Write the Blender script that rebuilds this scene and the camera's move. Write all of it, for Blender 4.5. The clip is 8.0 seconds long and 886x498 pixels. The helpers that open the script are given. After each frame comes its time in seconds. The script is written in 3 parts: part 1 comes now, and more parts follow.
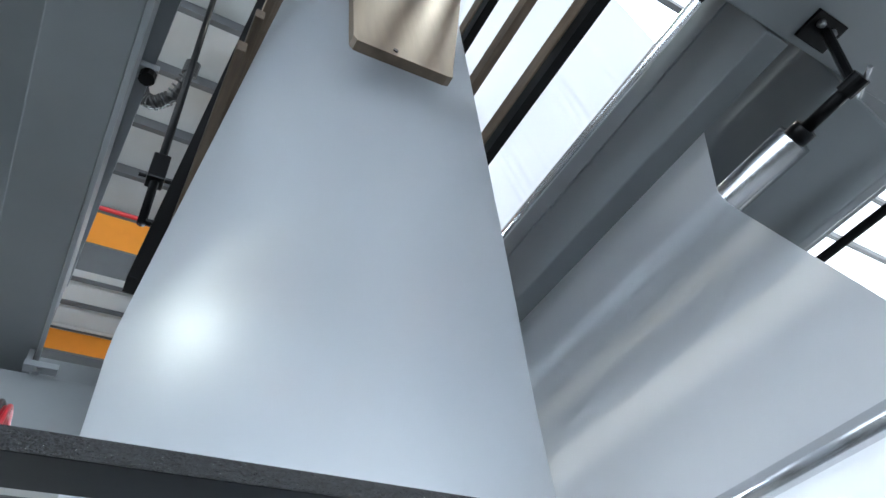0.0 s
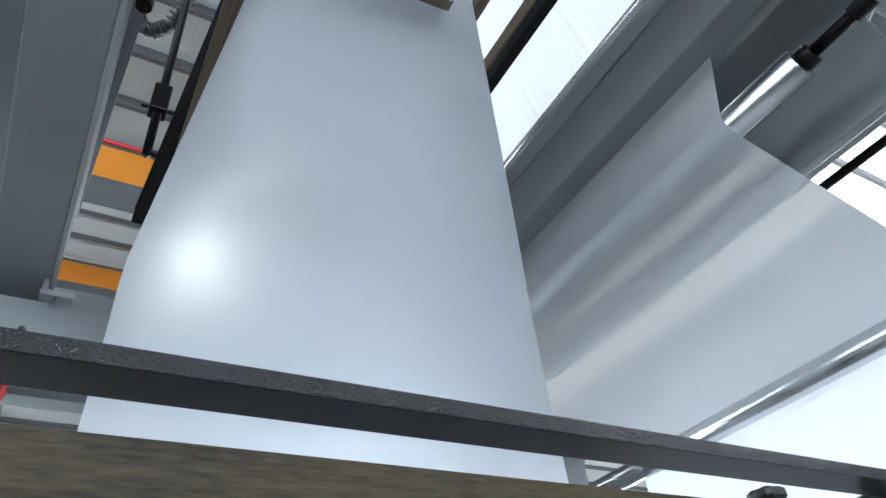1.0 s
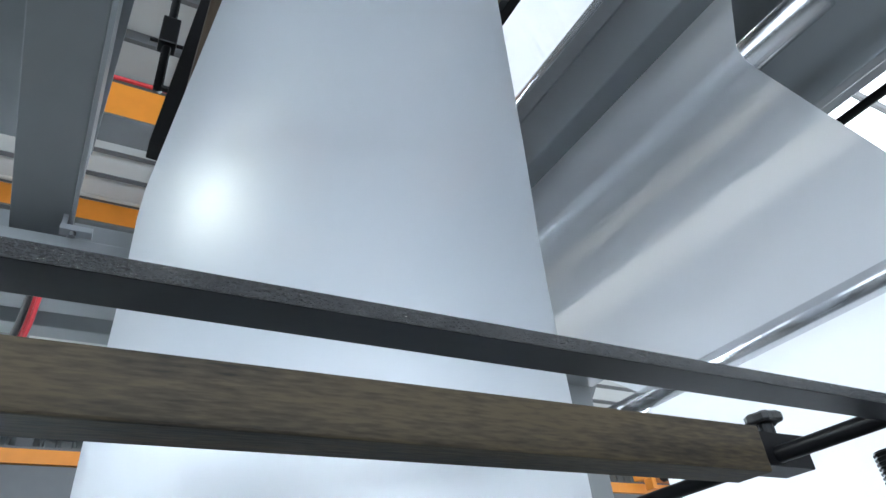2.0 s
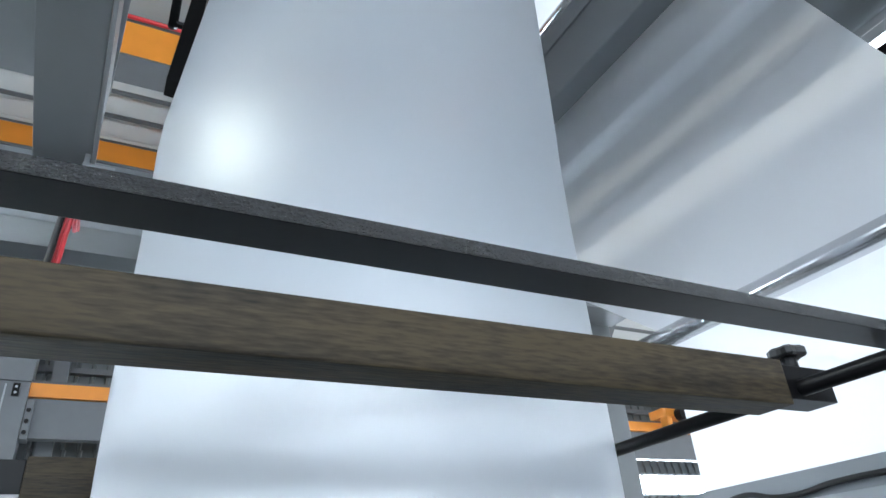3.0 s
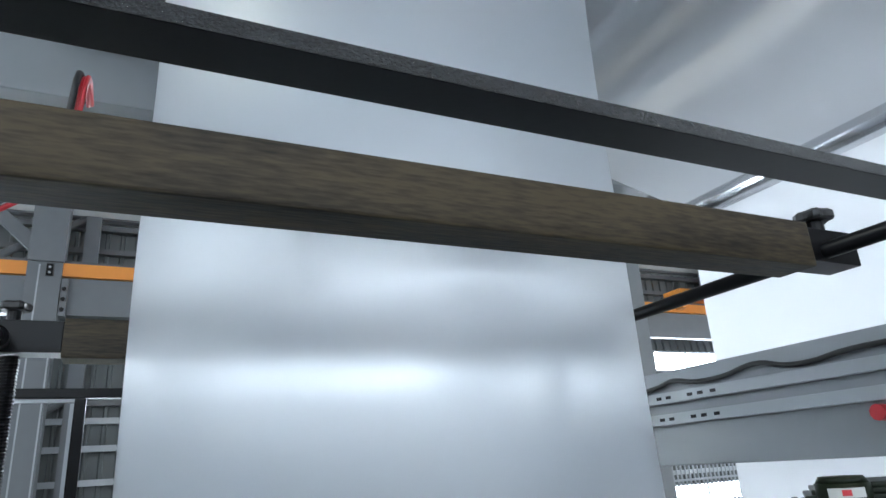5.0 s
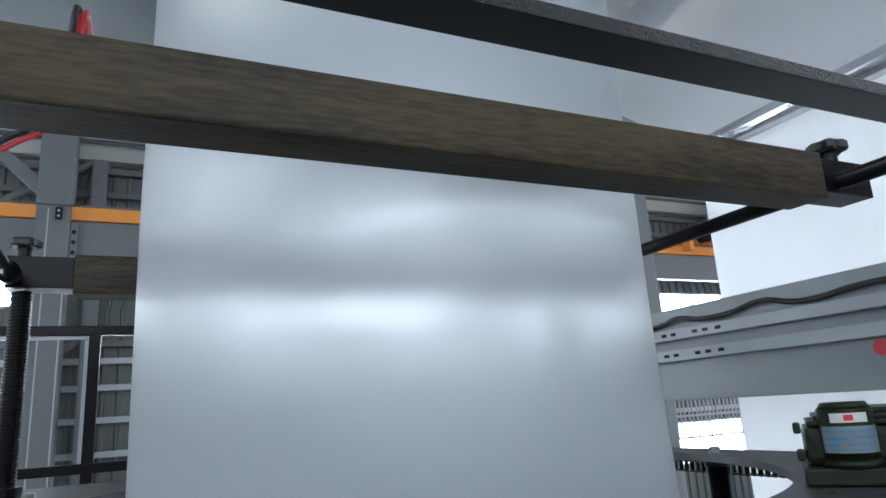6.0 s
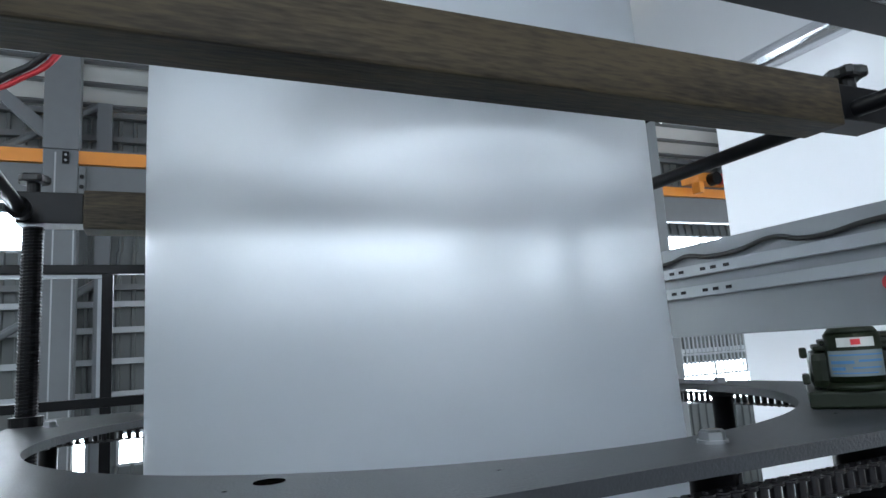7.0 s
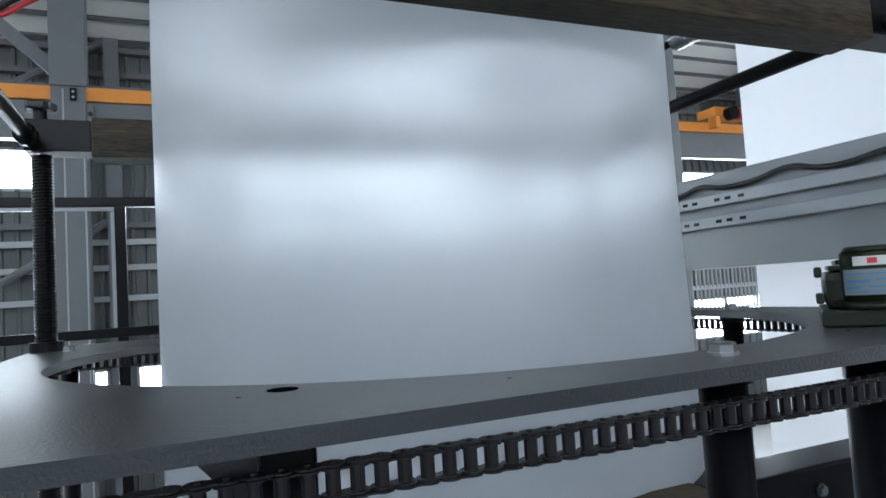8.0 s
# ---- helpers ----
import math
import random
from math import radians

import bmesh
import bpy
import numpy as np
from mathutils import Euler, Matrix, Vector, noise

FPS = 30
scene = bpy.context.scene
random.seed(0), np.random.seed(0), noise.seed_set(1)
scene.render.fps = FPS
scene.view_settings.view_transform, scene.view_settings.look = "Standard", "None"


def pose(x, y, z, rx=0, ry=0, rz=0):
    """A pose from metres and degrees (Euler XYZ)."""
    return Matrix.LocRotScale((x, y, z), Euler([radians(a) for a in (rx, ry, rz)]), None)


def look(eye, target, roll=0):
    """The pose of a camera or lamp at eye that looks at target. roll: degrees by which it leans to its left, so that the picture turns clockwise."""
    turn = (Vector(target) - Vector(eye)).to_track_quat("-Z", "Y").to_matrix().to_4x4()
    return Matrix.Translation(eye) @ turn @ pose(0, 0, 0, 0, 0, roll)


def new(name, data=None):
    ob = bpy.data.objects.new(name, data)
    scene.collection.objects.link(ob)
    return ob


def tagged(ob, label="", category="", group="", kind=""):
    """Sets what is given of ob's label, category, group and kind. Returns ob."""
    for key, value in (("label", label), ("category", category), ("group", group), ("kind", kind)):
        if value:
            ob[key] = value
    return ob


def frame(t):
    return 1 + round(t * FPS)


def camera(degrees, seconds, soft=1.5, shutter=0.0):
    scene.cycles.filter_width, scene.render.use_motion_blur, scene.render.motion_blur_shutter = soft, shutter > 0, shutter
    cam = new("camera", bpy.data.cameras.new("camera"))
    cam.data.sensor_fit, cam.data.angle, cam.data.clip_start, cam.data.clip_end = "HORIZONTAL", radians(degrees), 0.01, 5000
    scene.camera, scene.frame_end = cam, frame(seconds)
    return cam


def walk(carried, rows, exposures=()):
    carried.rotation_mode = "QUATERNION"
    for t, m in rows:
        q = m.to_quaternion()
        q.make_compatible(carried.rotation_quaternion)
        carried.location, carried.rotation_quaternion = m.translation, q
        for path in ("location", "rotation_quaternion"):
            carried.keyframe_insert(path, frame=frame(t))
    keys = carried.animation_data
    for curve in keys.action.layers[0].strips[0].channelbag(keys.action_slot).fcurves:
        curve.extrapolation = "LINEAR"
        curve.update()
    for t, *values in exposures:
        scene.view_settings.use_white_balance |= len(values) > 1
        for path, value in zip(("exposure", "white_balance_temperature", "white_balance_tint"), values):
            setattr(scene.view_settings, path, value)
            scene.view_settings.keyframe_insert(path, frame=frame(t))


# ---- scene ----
cam = camera(68.4, 8.0)
PATH = [
    (0, (0.201, 0.051, 3.996), (1.028, 1.213, 5.399), -8.1),
    (0.5, (0.2, 0.05, 3.988), (1.048, 1.28, 5.317), -7.5),
    (1, (0.201, 0.036, 3.971), (1.066, 1.336, 5.22), -7.2),
    (1.5, (0.197, 0.022, 3.955), (1.072, 1.384, 5.13), -6.6),
    (3, (0.202, 0.043, 3.937), (1.054, 1.577, 4.896), -4.6),
    (3.5, (0.207, 0.053, 3.93), (1.051, 1.634, 4.816), -4.1),
    (4, (0.208, 0.059, 3.923), (1.05, 1.684, 4.729), -3.7),
    (4.5, (0.209, 0.066, 3.916), (1.053, 1.727, 4.64), -3.7),
    (6, (0.213, 0.079, 3.894), (1.051, 1.832, 4.37), -3.6),
    (6.5, (0.217, 0.084, 3.884), (1.046, 1.86, 4.28), -3.7),
    (7, (0.214, 0.087, 3.873), (1.035, 1.885, 4.184), -3.6),
    (7.5, (0.217, 0.094, 3.861), (1.024, 1.911, 4.082), -3.6),
    (8, (0.218, 0.098, 3.85), (1.005, 1.932, 3.976), -3.6),
]
walk(cam, [(t, look(eye, target, roll)) for t, eye, target, roll in PATH], exposures=[(0.0, 0.35), (1.5, 0.38), (3.5, 0.4), (4.5, 0.2), (6.0, -0.18), (8.0, -0.18)])

# ---- light ----
world = bpy.data.worlds.new("world")
scene.world = world
world.use_nodes = True
_wt = world.node_tree
_sky = _wt.nodes.new("ShaderNodeTexSky")
_sky.sky_type, _sky.sun_disc = "NISHITA", False
_sky.sun_elevation, _sky.sun_rotation = radians(48), radians(150)
_wt.nodes["Background"].inputs["Strength"].default_value = 0.10
_wt.links.new(_sky.outputs[0], _wt.nodes["Background"].inputs[0])
sun = new("sun", bpy.data.lights.new("sun", "SUN"))
sun.data.energy, sun.data.angle, sun.data.color = 2.0, radians(0.5), (1.0, 0.96, 0.9)
sun.matrix_world = look((0, 0, 0), (-0.33, 0.58, -0.75))


# ---- materials ----
def material(name, colour, rough=0.5, metal=0.0, vary=0.12, scale=6.0, bump=0.0, bump_scale=60.0, stretch=(1, 1, 1),
             second=None, second_scale=1.2, per_object=0.0, spec=0.5, rough_vary=0.1, bump_dist=0.002, span=(0.32, 0.68)):
    m = bpy.data.materials.new(name)
    m.use_nodes = True
    nt = m.node_tree
    p = nt.nodes["Principled BSDF"]
    tex = nt.nodes.new("ShaderNodeTexCoord")
    mapping = nt.nodes.new("ShaderNodeMapping")
    mapping.inputs["Scale"].default_value = stretch
    nt.links.new(tex.outputs["Object"], mapping.inputs[0])
    n1 = nt.nodes.new("ShaderNodeTexNoise")
    n1.inputs["Scale"].default_value, n1.inputs["Detail"].default_value = scale, 6
    n2 = nt.nodes.new("ShaderNodeTexNoise")
    n2.inputs["Scale"].default_value, n2.inputs["Detail"].default_value = second_scale, 3
    for n in (n1, n2):
        nt.links.new(mapping.outputs[0], n.inputs["Vector"])
    ramp = nt.nodes.new("ShaderNodeValToRGB")
    dark = second or tuple(c * (1 - vary) for c in colour)
    ramp.color_ramp.elements[0].position, ramp.color_ramp.elements[1].position = span
    ramp.color_ramp.elements[0].color = (*dark, 1)
    ramp.color_ramp.elements[1].color = (*colour, 1)
    mix = nt.nodes.new("ShaderNodeMath")
    mix.operation = "MULTIPLY_ADD"
    mix.inputs[1].default_value = 0.5
    half = nt.nodes.new("ShaderNodeMath")
    half.operation = "MULTIPLY"
    half.inputs[1].default_value = 0.5
    nt.links.new(n2.outputs[0], half.inputs[0])
    nt.links.new(n1.outputs[0], mix.inputs[0])
    nt.links.new(half.outputs[0], mix.inputs[2])
    last = mix.outputs[0]
    if per_object:
        info = nt.nodes.new("ShaderNodeObjectInfo")
        add = nt.nodes.new("ShaderNodeMath")
        add.operation = "MULTIPLY_ADD"
        add.inputs[1].default_value = per_object
        nt.links.new(info.outputs["Random"], add.inputs[0])
        nt.links.new(last, add.inputs[2])
        last = add.outputs[0]
    nt.links.new(last, ramp.inputs[0])
    nt.links.new(ramp.outputs[0], p.inputs["Base Color"])
    p.inputs["Metallic"].default_value = metal
    p.inputs["Specular IOR Level"].default_value = spec
    rr = nt.nodes.new("ShaderNodeMapRange")
    rr.inputs["To Min"].default_value, rr.inputs["To Max"].default_value = max(0.02, rough - rough_vary), min(1, rough + rough_vary)
    nt.links.new(n2.outputs[0], rr.inputs[0])
    nt.links.new(rr.outputs[0], p.inputs["Roughness"])
    if bump:
        nb = nt.nodes.new("ShaderNodeTexNoise")
        nb.inputs["Scale"].default_value, nb.inputs["Detail"].default_value = bump_scale, 4
        nt.links.new(mapping.outputs[0], nb.inputs["Vector"])
        b = nt.nodes.new("ShaderNodeBump")
        b.inputs["Strength"].default_value, b.inputs["Distance"].default_value = bump, bump_dist
        nt.links.new(nb.outputs[0], b.inputs["Height"])
        nt.links.new(b.outputs[0], p.inputs["Normal"])
    return m


def film_material(name, through_part, rough, tint=(0.84, 0.87, 0.9), gloss=0.5, streak=(1, 1, 1), round_film=True, clear=1.08, grain=0.93, sheer=0.0, ior=1.8):
    """Milky polyethylene film: diffuse, lets light through, satin gloss spread across its fine draw lines."""
    m = material(name, tint, rough, vary=0.03, scale=3.0, bump=0.03, bump_scale=5.0, stretch=streak, spec=gloss, rough_vary=0.03, bump_dist=0.004)
    nt = m.node_tree
    p, out = nt.nodes["Principled BSDF"], nt.nodes["Material Output"]
    p.inputs["Anisotropic"].default_value = grain
    p.inputs["IOR"].default_value = ior
    if round_film:
        tan = nt.nodes.new("ShaderNodeTangent")
        tan.direction_type, tan.axis = "RADIAL", "Z"
    else:
        tan = nt.nodes.new("ShaderNodeCombineXYZ")
        tan.inputs[1].default_value = 1.0
    nt.links.new(tan.outputs[0], p.inputs["Tangent"])
    tr = nt.nodes.new("ShaderNodeBsdfTranslucent")
    tr.inputs[0].default_value = (*[min(0.9, c * clear) for c in tint], 1)
    mixer = nt.nodes.new("ShaderNodeMixShader")
    mixer.inputs[0].default_value = through_part
    nt.links.new(p.outputs[0], mixer.inputs[1])
    nt.links.new(tr.outputs[0], mixer.inputs[2])
    last = mixer.outputs[0]
    if sheer:  # the part of the light that goes on forwards, spread by the haze of the film
        clear_part = nt.nodes.new("ShaderNodeBsdfRefraction")
        clear_part.inputs["Roughness"].default_value = 0.85
        clear_part.inputs["IOR"].default_value = 1.065
        veil = nt.nodes.new("ShaderNodeMixShader")
        veil.inputs[0].default_value = sheer
        nt.links.new(last, veil.inputs[1])
        nt.links.new(clear_part.outputs[0], veil.inputs[2])
        last = veil.outputs[0]
    nt.links.new(last, out.inputs[0])
    return m


def glow(name, colour, strength):
    m = bpy.data.materials.new(name)
    m.use_nodes = True
    p = m.node_tree.nodes["Principled BSDF"]
    p.inputs["Base Color"].default_value = (*colour, 1)
    p.inputs["Emission Color"].default_value = (*colour, 1)
    p.inputs["Emission Strength"].default_value = strength
    return m


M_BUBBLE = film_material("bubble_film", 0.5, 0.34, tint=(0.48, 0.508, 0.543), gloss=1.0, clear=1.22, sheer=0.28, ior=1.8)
M_SHEET = film_material("sheet_film", 0.52, 0.36, tint=(0.76, 0.78, 0.81), gloss=0.9, round_film=False, grain=0.4)
M_GREY = material("grey_machine_paint", (0.225, 0.24, 0.255), 0.42, vary=0.1, bump=0.08, bump_scale=220, rough_vary=0.08)
M_GREY_L = material("light_grey_paint", (0.33, 0.35, 0.37), 0.4, vary=0.08, bump=0.06, bump_scale=200)
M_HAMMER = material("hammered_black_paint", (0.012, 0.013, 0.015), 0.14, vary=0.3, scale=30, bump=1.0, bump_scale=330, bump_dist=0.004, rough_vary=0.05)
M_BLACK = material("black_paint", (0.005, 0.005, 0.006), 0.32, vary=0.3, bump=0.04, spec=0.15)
M_RING = material("ring_grey_paint", (0.036, 0.039, 0.044), 0.38, spec=0.35, vary=0.25, bump=0.4, bump_scale=300, rough_vary=0.1)
M_WOOD = material("worn_timber", (0.062, 0.045, 0.0235), 0.6, spec=0.3, span=(0.38, 0.62), second=(0.011, 0.0072, 0.0038), scale=36, second_scale=3.4, stretch=(0.8, 6, 6), bump=0.4, bump_scale=34, bump_dist=0.002)
M_SLAT = material("slat_timber", (0.25, 0.18, 0.12), 0.5, second=(0.14, 0.095, 0.065), scale=8, stretch=(9, 0.7, 9), bump=0.2, bump_scale=20)
M_BOARD = material("gusset_board_timber", (0.15, 0.105, 0.066), 0.45, second=(0.09, 0.06, 0.038), scale=7, stretch=(7, 7, 0.8), bump=0.15, bump_scale=20)
M_CHROME = material("chromed_steel", (0.6, 0.61, 0.63), 0.24, metal=1.0, vary=0.05, rough_vary=0.06)
M_STEEL = material("zinc_steel", (0.3, 0.31, 0.32), 0.32, metal=1.0, vary=0.15)
M_CHAIN = material("oiled_chain_steel", (0.03, 0.028, 0.03), 0.38, metal=0.7, vary=0.4)
M_VOID = material("dark_hole", (0.002, 0.002, 0.002), 0.9, spec=0.0)
M_RUBBER = material("black_rubber", (0.008, 0.008, 0.009), 0.5, vary=0.2)
M_RED = material("red_plastic", (0.55, 0.02, 0.03), 0.4, vary=0.15)
M_GREEN = material("dark_green_motor_paint", (0.006, 0.0105, 0.004), 0.45, vary=0.25, bump=0.3, bump_scale=90, spec=0.25)
M_LABEL = material("printed_label", (0.14, 0.17, 0.18), 0.35, vary=0.05)
M_LABEL_W = material("white_label", (0.5, 0.5, 0.48), 0.4, vary=0.05)
M_BLUE = material("blue_print", (0.05, 0.16, 0.32), 0.4)
M_ORANGE = material("orange_crane_paint", (0.72, 0.25, 0.025), 0.45, vary=0.12)
M_CLAD = material("wall_cladding", (0.085, 0.095, 0.097), 0.5, vary=0.12, scale=2, second_scale=0.4)
M_ROOF = material("white_roof_panel", (0.52, 0.53, 0.52), 0.55, vary=0.06, scale=2)
M_STRUCT = material("grey_hall_steel", (0.12, 0.13, 0.14), 0.5, vary=0.1)
M_DARKSTEEL = material("dark_purlin_steel", (0.10, 0.105, 0.11), 0.5, vary=0.15)
M_FLOOR = material("concrete_floor", (0.3, 0.3, 0.29), 0.5, vary=0.15, scale=1.5, bump=0.1)
M_SKY = glow("daylight_backdrop", (0.78, 0.89, 1.0), 38.0)
M_SKY_S = glow("daylight_south", (0.80, 0.90, 1.0), 4.8)
M_SKY_R = glow("daylight_roof", (0.84, 0.92, 1.0), 1.7)
M_SKY_W = glow("daylight_west", (0.82, 0.91, 1.0), 1.8)
M_SKY_E = glow("daylight_east", (0.86, 0.93, 1.0), 11.0)


# ---- mesh helpers ----
def part(name, bm, mat, parent=None, label="", smooth=False):
    me = bpy.data.meshes.new(name)
    bmesh.ops.recalc_face_normals(bm, faces=bm.faces)
    bm.to_mesh(me)
    bm.free()
    for f in me.polygons:
        f.use_smooth = smooth
    me.materials.append(mat)
    ob = new(name, me)
    if parent:
        ob.parent = parent
    if label:
        ob["label"] = label
    return ob


def thing(name, label, category, group="", at=(0, 0, 0)):
    ob = new(name)
    ob.location = at
    return tagged(ob, label, category, group)


def add_box(bm, lo, hi, bevel=0.0, rot=None):
    lo, hi = Vector(lo), Vector(hi)
    r = bmesh.ops.create_cube(bm, size=1)
    vs = r["verts"]
    bmesh.ops.scale(bm, vec=hi - lo, verts=vs)
    if bevel:
        es = list({e for v in vs for e in v.link_edges})
        g = bmesh.ops.bevel(bm, geom=es, offset=bevel, segments=2, affect="EDGES", profile=0.6)
        vs = list({v for f in g["faces"] for v in f.verts} | {v for v in vs if v.is_valid})
    if rot is not None:
        bmesh.ops.transform(bm, matrix=rot, verts=vs)
    bmesh.ops.translate(bm, vec=(lo + hi) / 2, verts=vs)
    return vs


def box(lo, hi, bevel=0.0, rot=None):
    bm = bmesh.new()
    add_box(bm, lo, hi, bevel, rot)
    return bm


def add_rod(bm, a, b, r, seg=20, r2=None):
    a, b = Vector(a), Vector(b)
    d = b - a
    q = d.to_track_quat("Z", "Y").to_matrix().to_4x4()
    g = bmesh.ops.create_cone(bm, cap_ends=True, segments=seg, radius1=r, radius2=r if r2 is None else r2, depth=d.length)
    bmesh.ops.transform(bm, matrix=Matrix.Translation((a + b) / 2) @ q, verts=g["verts"])
    return g["verts"]


def rod(a, b, r, seg=20, r2=None):
    bm = bmesh.new()
    add_rod(bm, a, b, r, seg, r2)
    return bm


def tube(name, points, r, mat, parent=None, label=""):
    """A bent cable through a few points."""
    cu = bpy.data.curves.new(name, "CURVE")
    cu.dimensions, cu.bevel_depth, cu.bevel_resolution, cu.use_fill_caps = "3D", r, 3, True
    sp = cu.splines.new("BEZIER")
    sp.bezier_points.add(len(points) - 1)
    for bp, co in zip(sp.bezier_points, points):
        bp.co, bp.handle_left_type, bp.handle_right_type = co, "AUTO", "AUTO"
    cu.materials.append(mat)
    tmp = new(name, cu)
    me = bpy.data.meshes.new_from_object(tmp.evaluated_get(bpy.context.evaluated_depsgraph_get()))
    bpy.data.objects.remove(tmp)
    ob = new(name, me)
    for f in me.polygons:
        f.use_smooth = True
    if parent:
        ob.parent = parent
    if label:
        ob["label"] = label
    return ob


def prism(profile, axis, lo, hi):
    """Extrude a closed profile of 2D points along an axis (0: profile in y,z; 1: profile in x,z)."""
    bm = bmesh.new()
    rings = []
    for s in (lo, hi):
        rings.append([bm.verts.new((s, p, q) if axis == 0 else (p, s, q)) for p, q in profile])
    n = len(profile)
    for i in range(n):
        bm.faces.new((rings[0][i], rings[0][(i + 1) % n], rings[1][(i + 1) % n], rings[1][i]))
    bm.faces.new(rings[0])
    bm.faces.new(rings[1][::-1])
    return bm


def structure(name, bm, mat, label="", smooth=False):
    return tagged(part(name, bm, mat, None, label, smooth), kind="structure")


# ---- the hall ----
X0, X1, Y0, Y1, ZR = -14.0, 26.0, -13.0, 13.0, 12.5
EAVE = 8.62  # the far wall ends here; a pitched roof rises from it


def corrugated(x0, x1, z0, z1, y, pitch=0.25, depth=0.04, side=-1):
    """Ribbed wall sheet that runs along x."""
    bm = bmesh.new()
    xs, x = [], x0
    while x < x1 - pitch:
        xs += [(x, 0), (x + pitch * 0.66, 0), (x + pitch * 0.74, side * depth), (x + pitch * 0.92, side * depth)]
        x += pitch
    xs.append((x1, 0))
    lo = [bm.verts.new((a, y + b, z0)) for a, b in xs]
    hi = [bm.verts.new((a, y + b, z1)) for a, b in xs]
    for i in range(len(xs) - 1):
        bm.faces.new((lo[i], lo[i + 1], hi[i + 1], hi[i]))
    return bm


structure("floor", box((X0, Y0, -0.2), (X1, Y1, 0)), M_FLOOR, "grey concrete factory floor")
structure("ground", box((-300, -300, -0.4), (300, 300, -0.21)), M_FLOOR, "pale ground outside the hall")


def wall_x(nm, y, inner, holes):
    """Ribbed wall along x at y with rectangular window openings (x0, x1, z0, z1); inner: the way to the inside."""
    a, b = sorted((y, y - inner * 0.15))
    top = EAVE if y > 0 else ZR
    zs = sorted({0, top, *(v for h in holes for v in h[2:])})
    for z0, z1 in zip(zs, zs[1:]):
        cut = sorted((h[0], h[1]) for h in holes if h[2] <= z0 and h[3] >= z1)
        x = X0
        for h0, h1 in cut + [(X1, X1)]:
            if h0 > x:
                structure(nm, box((x, a, z0), (h0, b, z1)), M_CLAD, "grey ribbed metal factory wall")
                structure(nm + "_ribs", corrugated(x, h0, z0, z1, y + inner * 0.01, side=inner), M_CLAD, "grey ribbed wall cladding sheet")
            x = h1
    structure("window_sky", box((X0 - 4, y - inner * 0.9, 0.5), (X1 + 4, y - inner * 0.95, 8.9 if y > 0 else 13.2)), M_SKY if y > 0 else M_SKY_S, "bright daylight outside the windows")
    for i, (h0, h1, z0, z1) in enumerate(holes):
        n = max(1, round((h1 - h0) / 1.1))
        w = thing("window", "factory window with thin light metal mullions", "window", "hall windows")
        for k in range(n + 1):
            x = h0 + (h1 - h0) * k / n
            part("mullion", box((x - 0.025, y - 0.03, z0), (x + 0.025, y + 0.03, z1)), M_GREY_L, w)
        for z in (z0, z1):
            part("frame", box((h0, y - 0.035, z - 0.025), (h1, y + 0.035, z + 0.025)), M_GREY_L, w)


wall_x("wall_north", Y1, -1, [(X0 + 1, -1.72, 6.0, 6.7), (10.3, X1 - 1, 6.0, 6.5), (2.2, 10.0, 5.45, 6.35), (1.8, 10.0, 7.6, 8.5), (-1.01, -0.74, 2.2, 2.82), (-0.26, 0.14, 2.3, 2.84), (-4.2, -1.7, 2.2, 2.9), (11.4, X1 - 1, 2.2, 3.2)])
wall_x("wall_south", Y0, 1, [(-13.0, 9.0, 5.0, 8.2), (-13.0, 9.0, 8.3, 12.2)])
for nm, xx, inner in (("wall_west", X0, 1), ("wall_east", X1, -1)):
    a, b = sorted((xx, xx - inner * 0.15))
    for z0, z1 in (((0, 3.0), (6.4, ZR)) if xx > 0 else ((0, 5.0), (11.6, ZR))):
        structure(nm, box((a, Y0, z0), (b, Y1, z1)), M_CLAD, "grey ribbed metal factory wall")
    structure("window_sky", box((xx - inner * 0.95, Y0 - 0.5, 0.5), (xx - inner * 0.9, Y1 + 0.5, 7.5 if xx > 0 else 12.2)), M_SKY_E if xx > 0 else M_SKY_W, "bright daylight outside the windows")
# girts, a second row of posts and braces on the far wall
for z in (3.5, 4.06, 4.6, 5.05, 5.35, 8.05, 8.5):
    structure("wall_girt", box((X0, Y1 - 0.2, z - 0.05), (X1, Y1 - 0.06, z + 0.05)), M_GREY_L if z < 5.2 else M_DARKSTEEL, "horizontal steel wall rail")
for i in range(10):
    x = -12.53 + 4.0 * i
    structure("wall_post", box((x - 0.12, Y1 - 0.45, 0), (x + 0.12, Y1 - 0.21, EAVE)), M_STRUCT, "slim grey steel wall post")
    bm = bmesh.new()
    for z in (4.4, 7.6):
        add_rod(bm, (x - 1.7, Y1 - 0.35, z), (x - 0.1, Y1 - 0.35, z + 1.0), 0.07, 8)
    structure("wall_brace", bm, M_STRUCT, "diagonal grey steel wall braces")
# roof with purlins along x, open to the daylight in long roof lights
LIGHTS = ((-12.6, -8.2), (-1.0, 7.0))
YE = Y1 - (ZR - EAVE)  # where the pitched part meets the flat roof
ys = [Y0] + [v for a, b in sorted(LIGHTS) for v in (a, b)] + [YE]
for a, b in zip(ys[::2], ys[1::2]):
    structure("ceiling", box((X0, a, ZR), (X1, b, ZR + 0.12)), M_ROOF, "white metal roof panels")
structure("ceiling", box((9.0, -12.6, ZR), (X1, -8.2, ZR + 0.12)), M_ROOF, "white metal roof panels")
structure("ceiling", box((X0, -1.0, ZR), (3.6, 7.0, ZR + 0.12)), M_ROOF, "white metal roof panels")
structure("roof_light_sky", box((X0, Y0, ZR + 1.2), (X1, Y1, ZR + 1.25)), M_SKY_R, "bright sky above the roof lights")
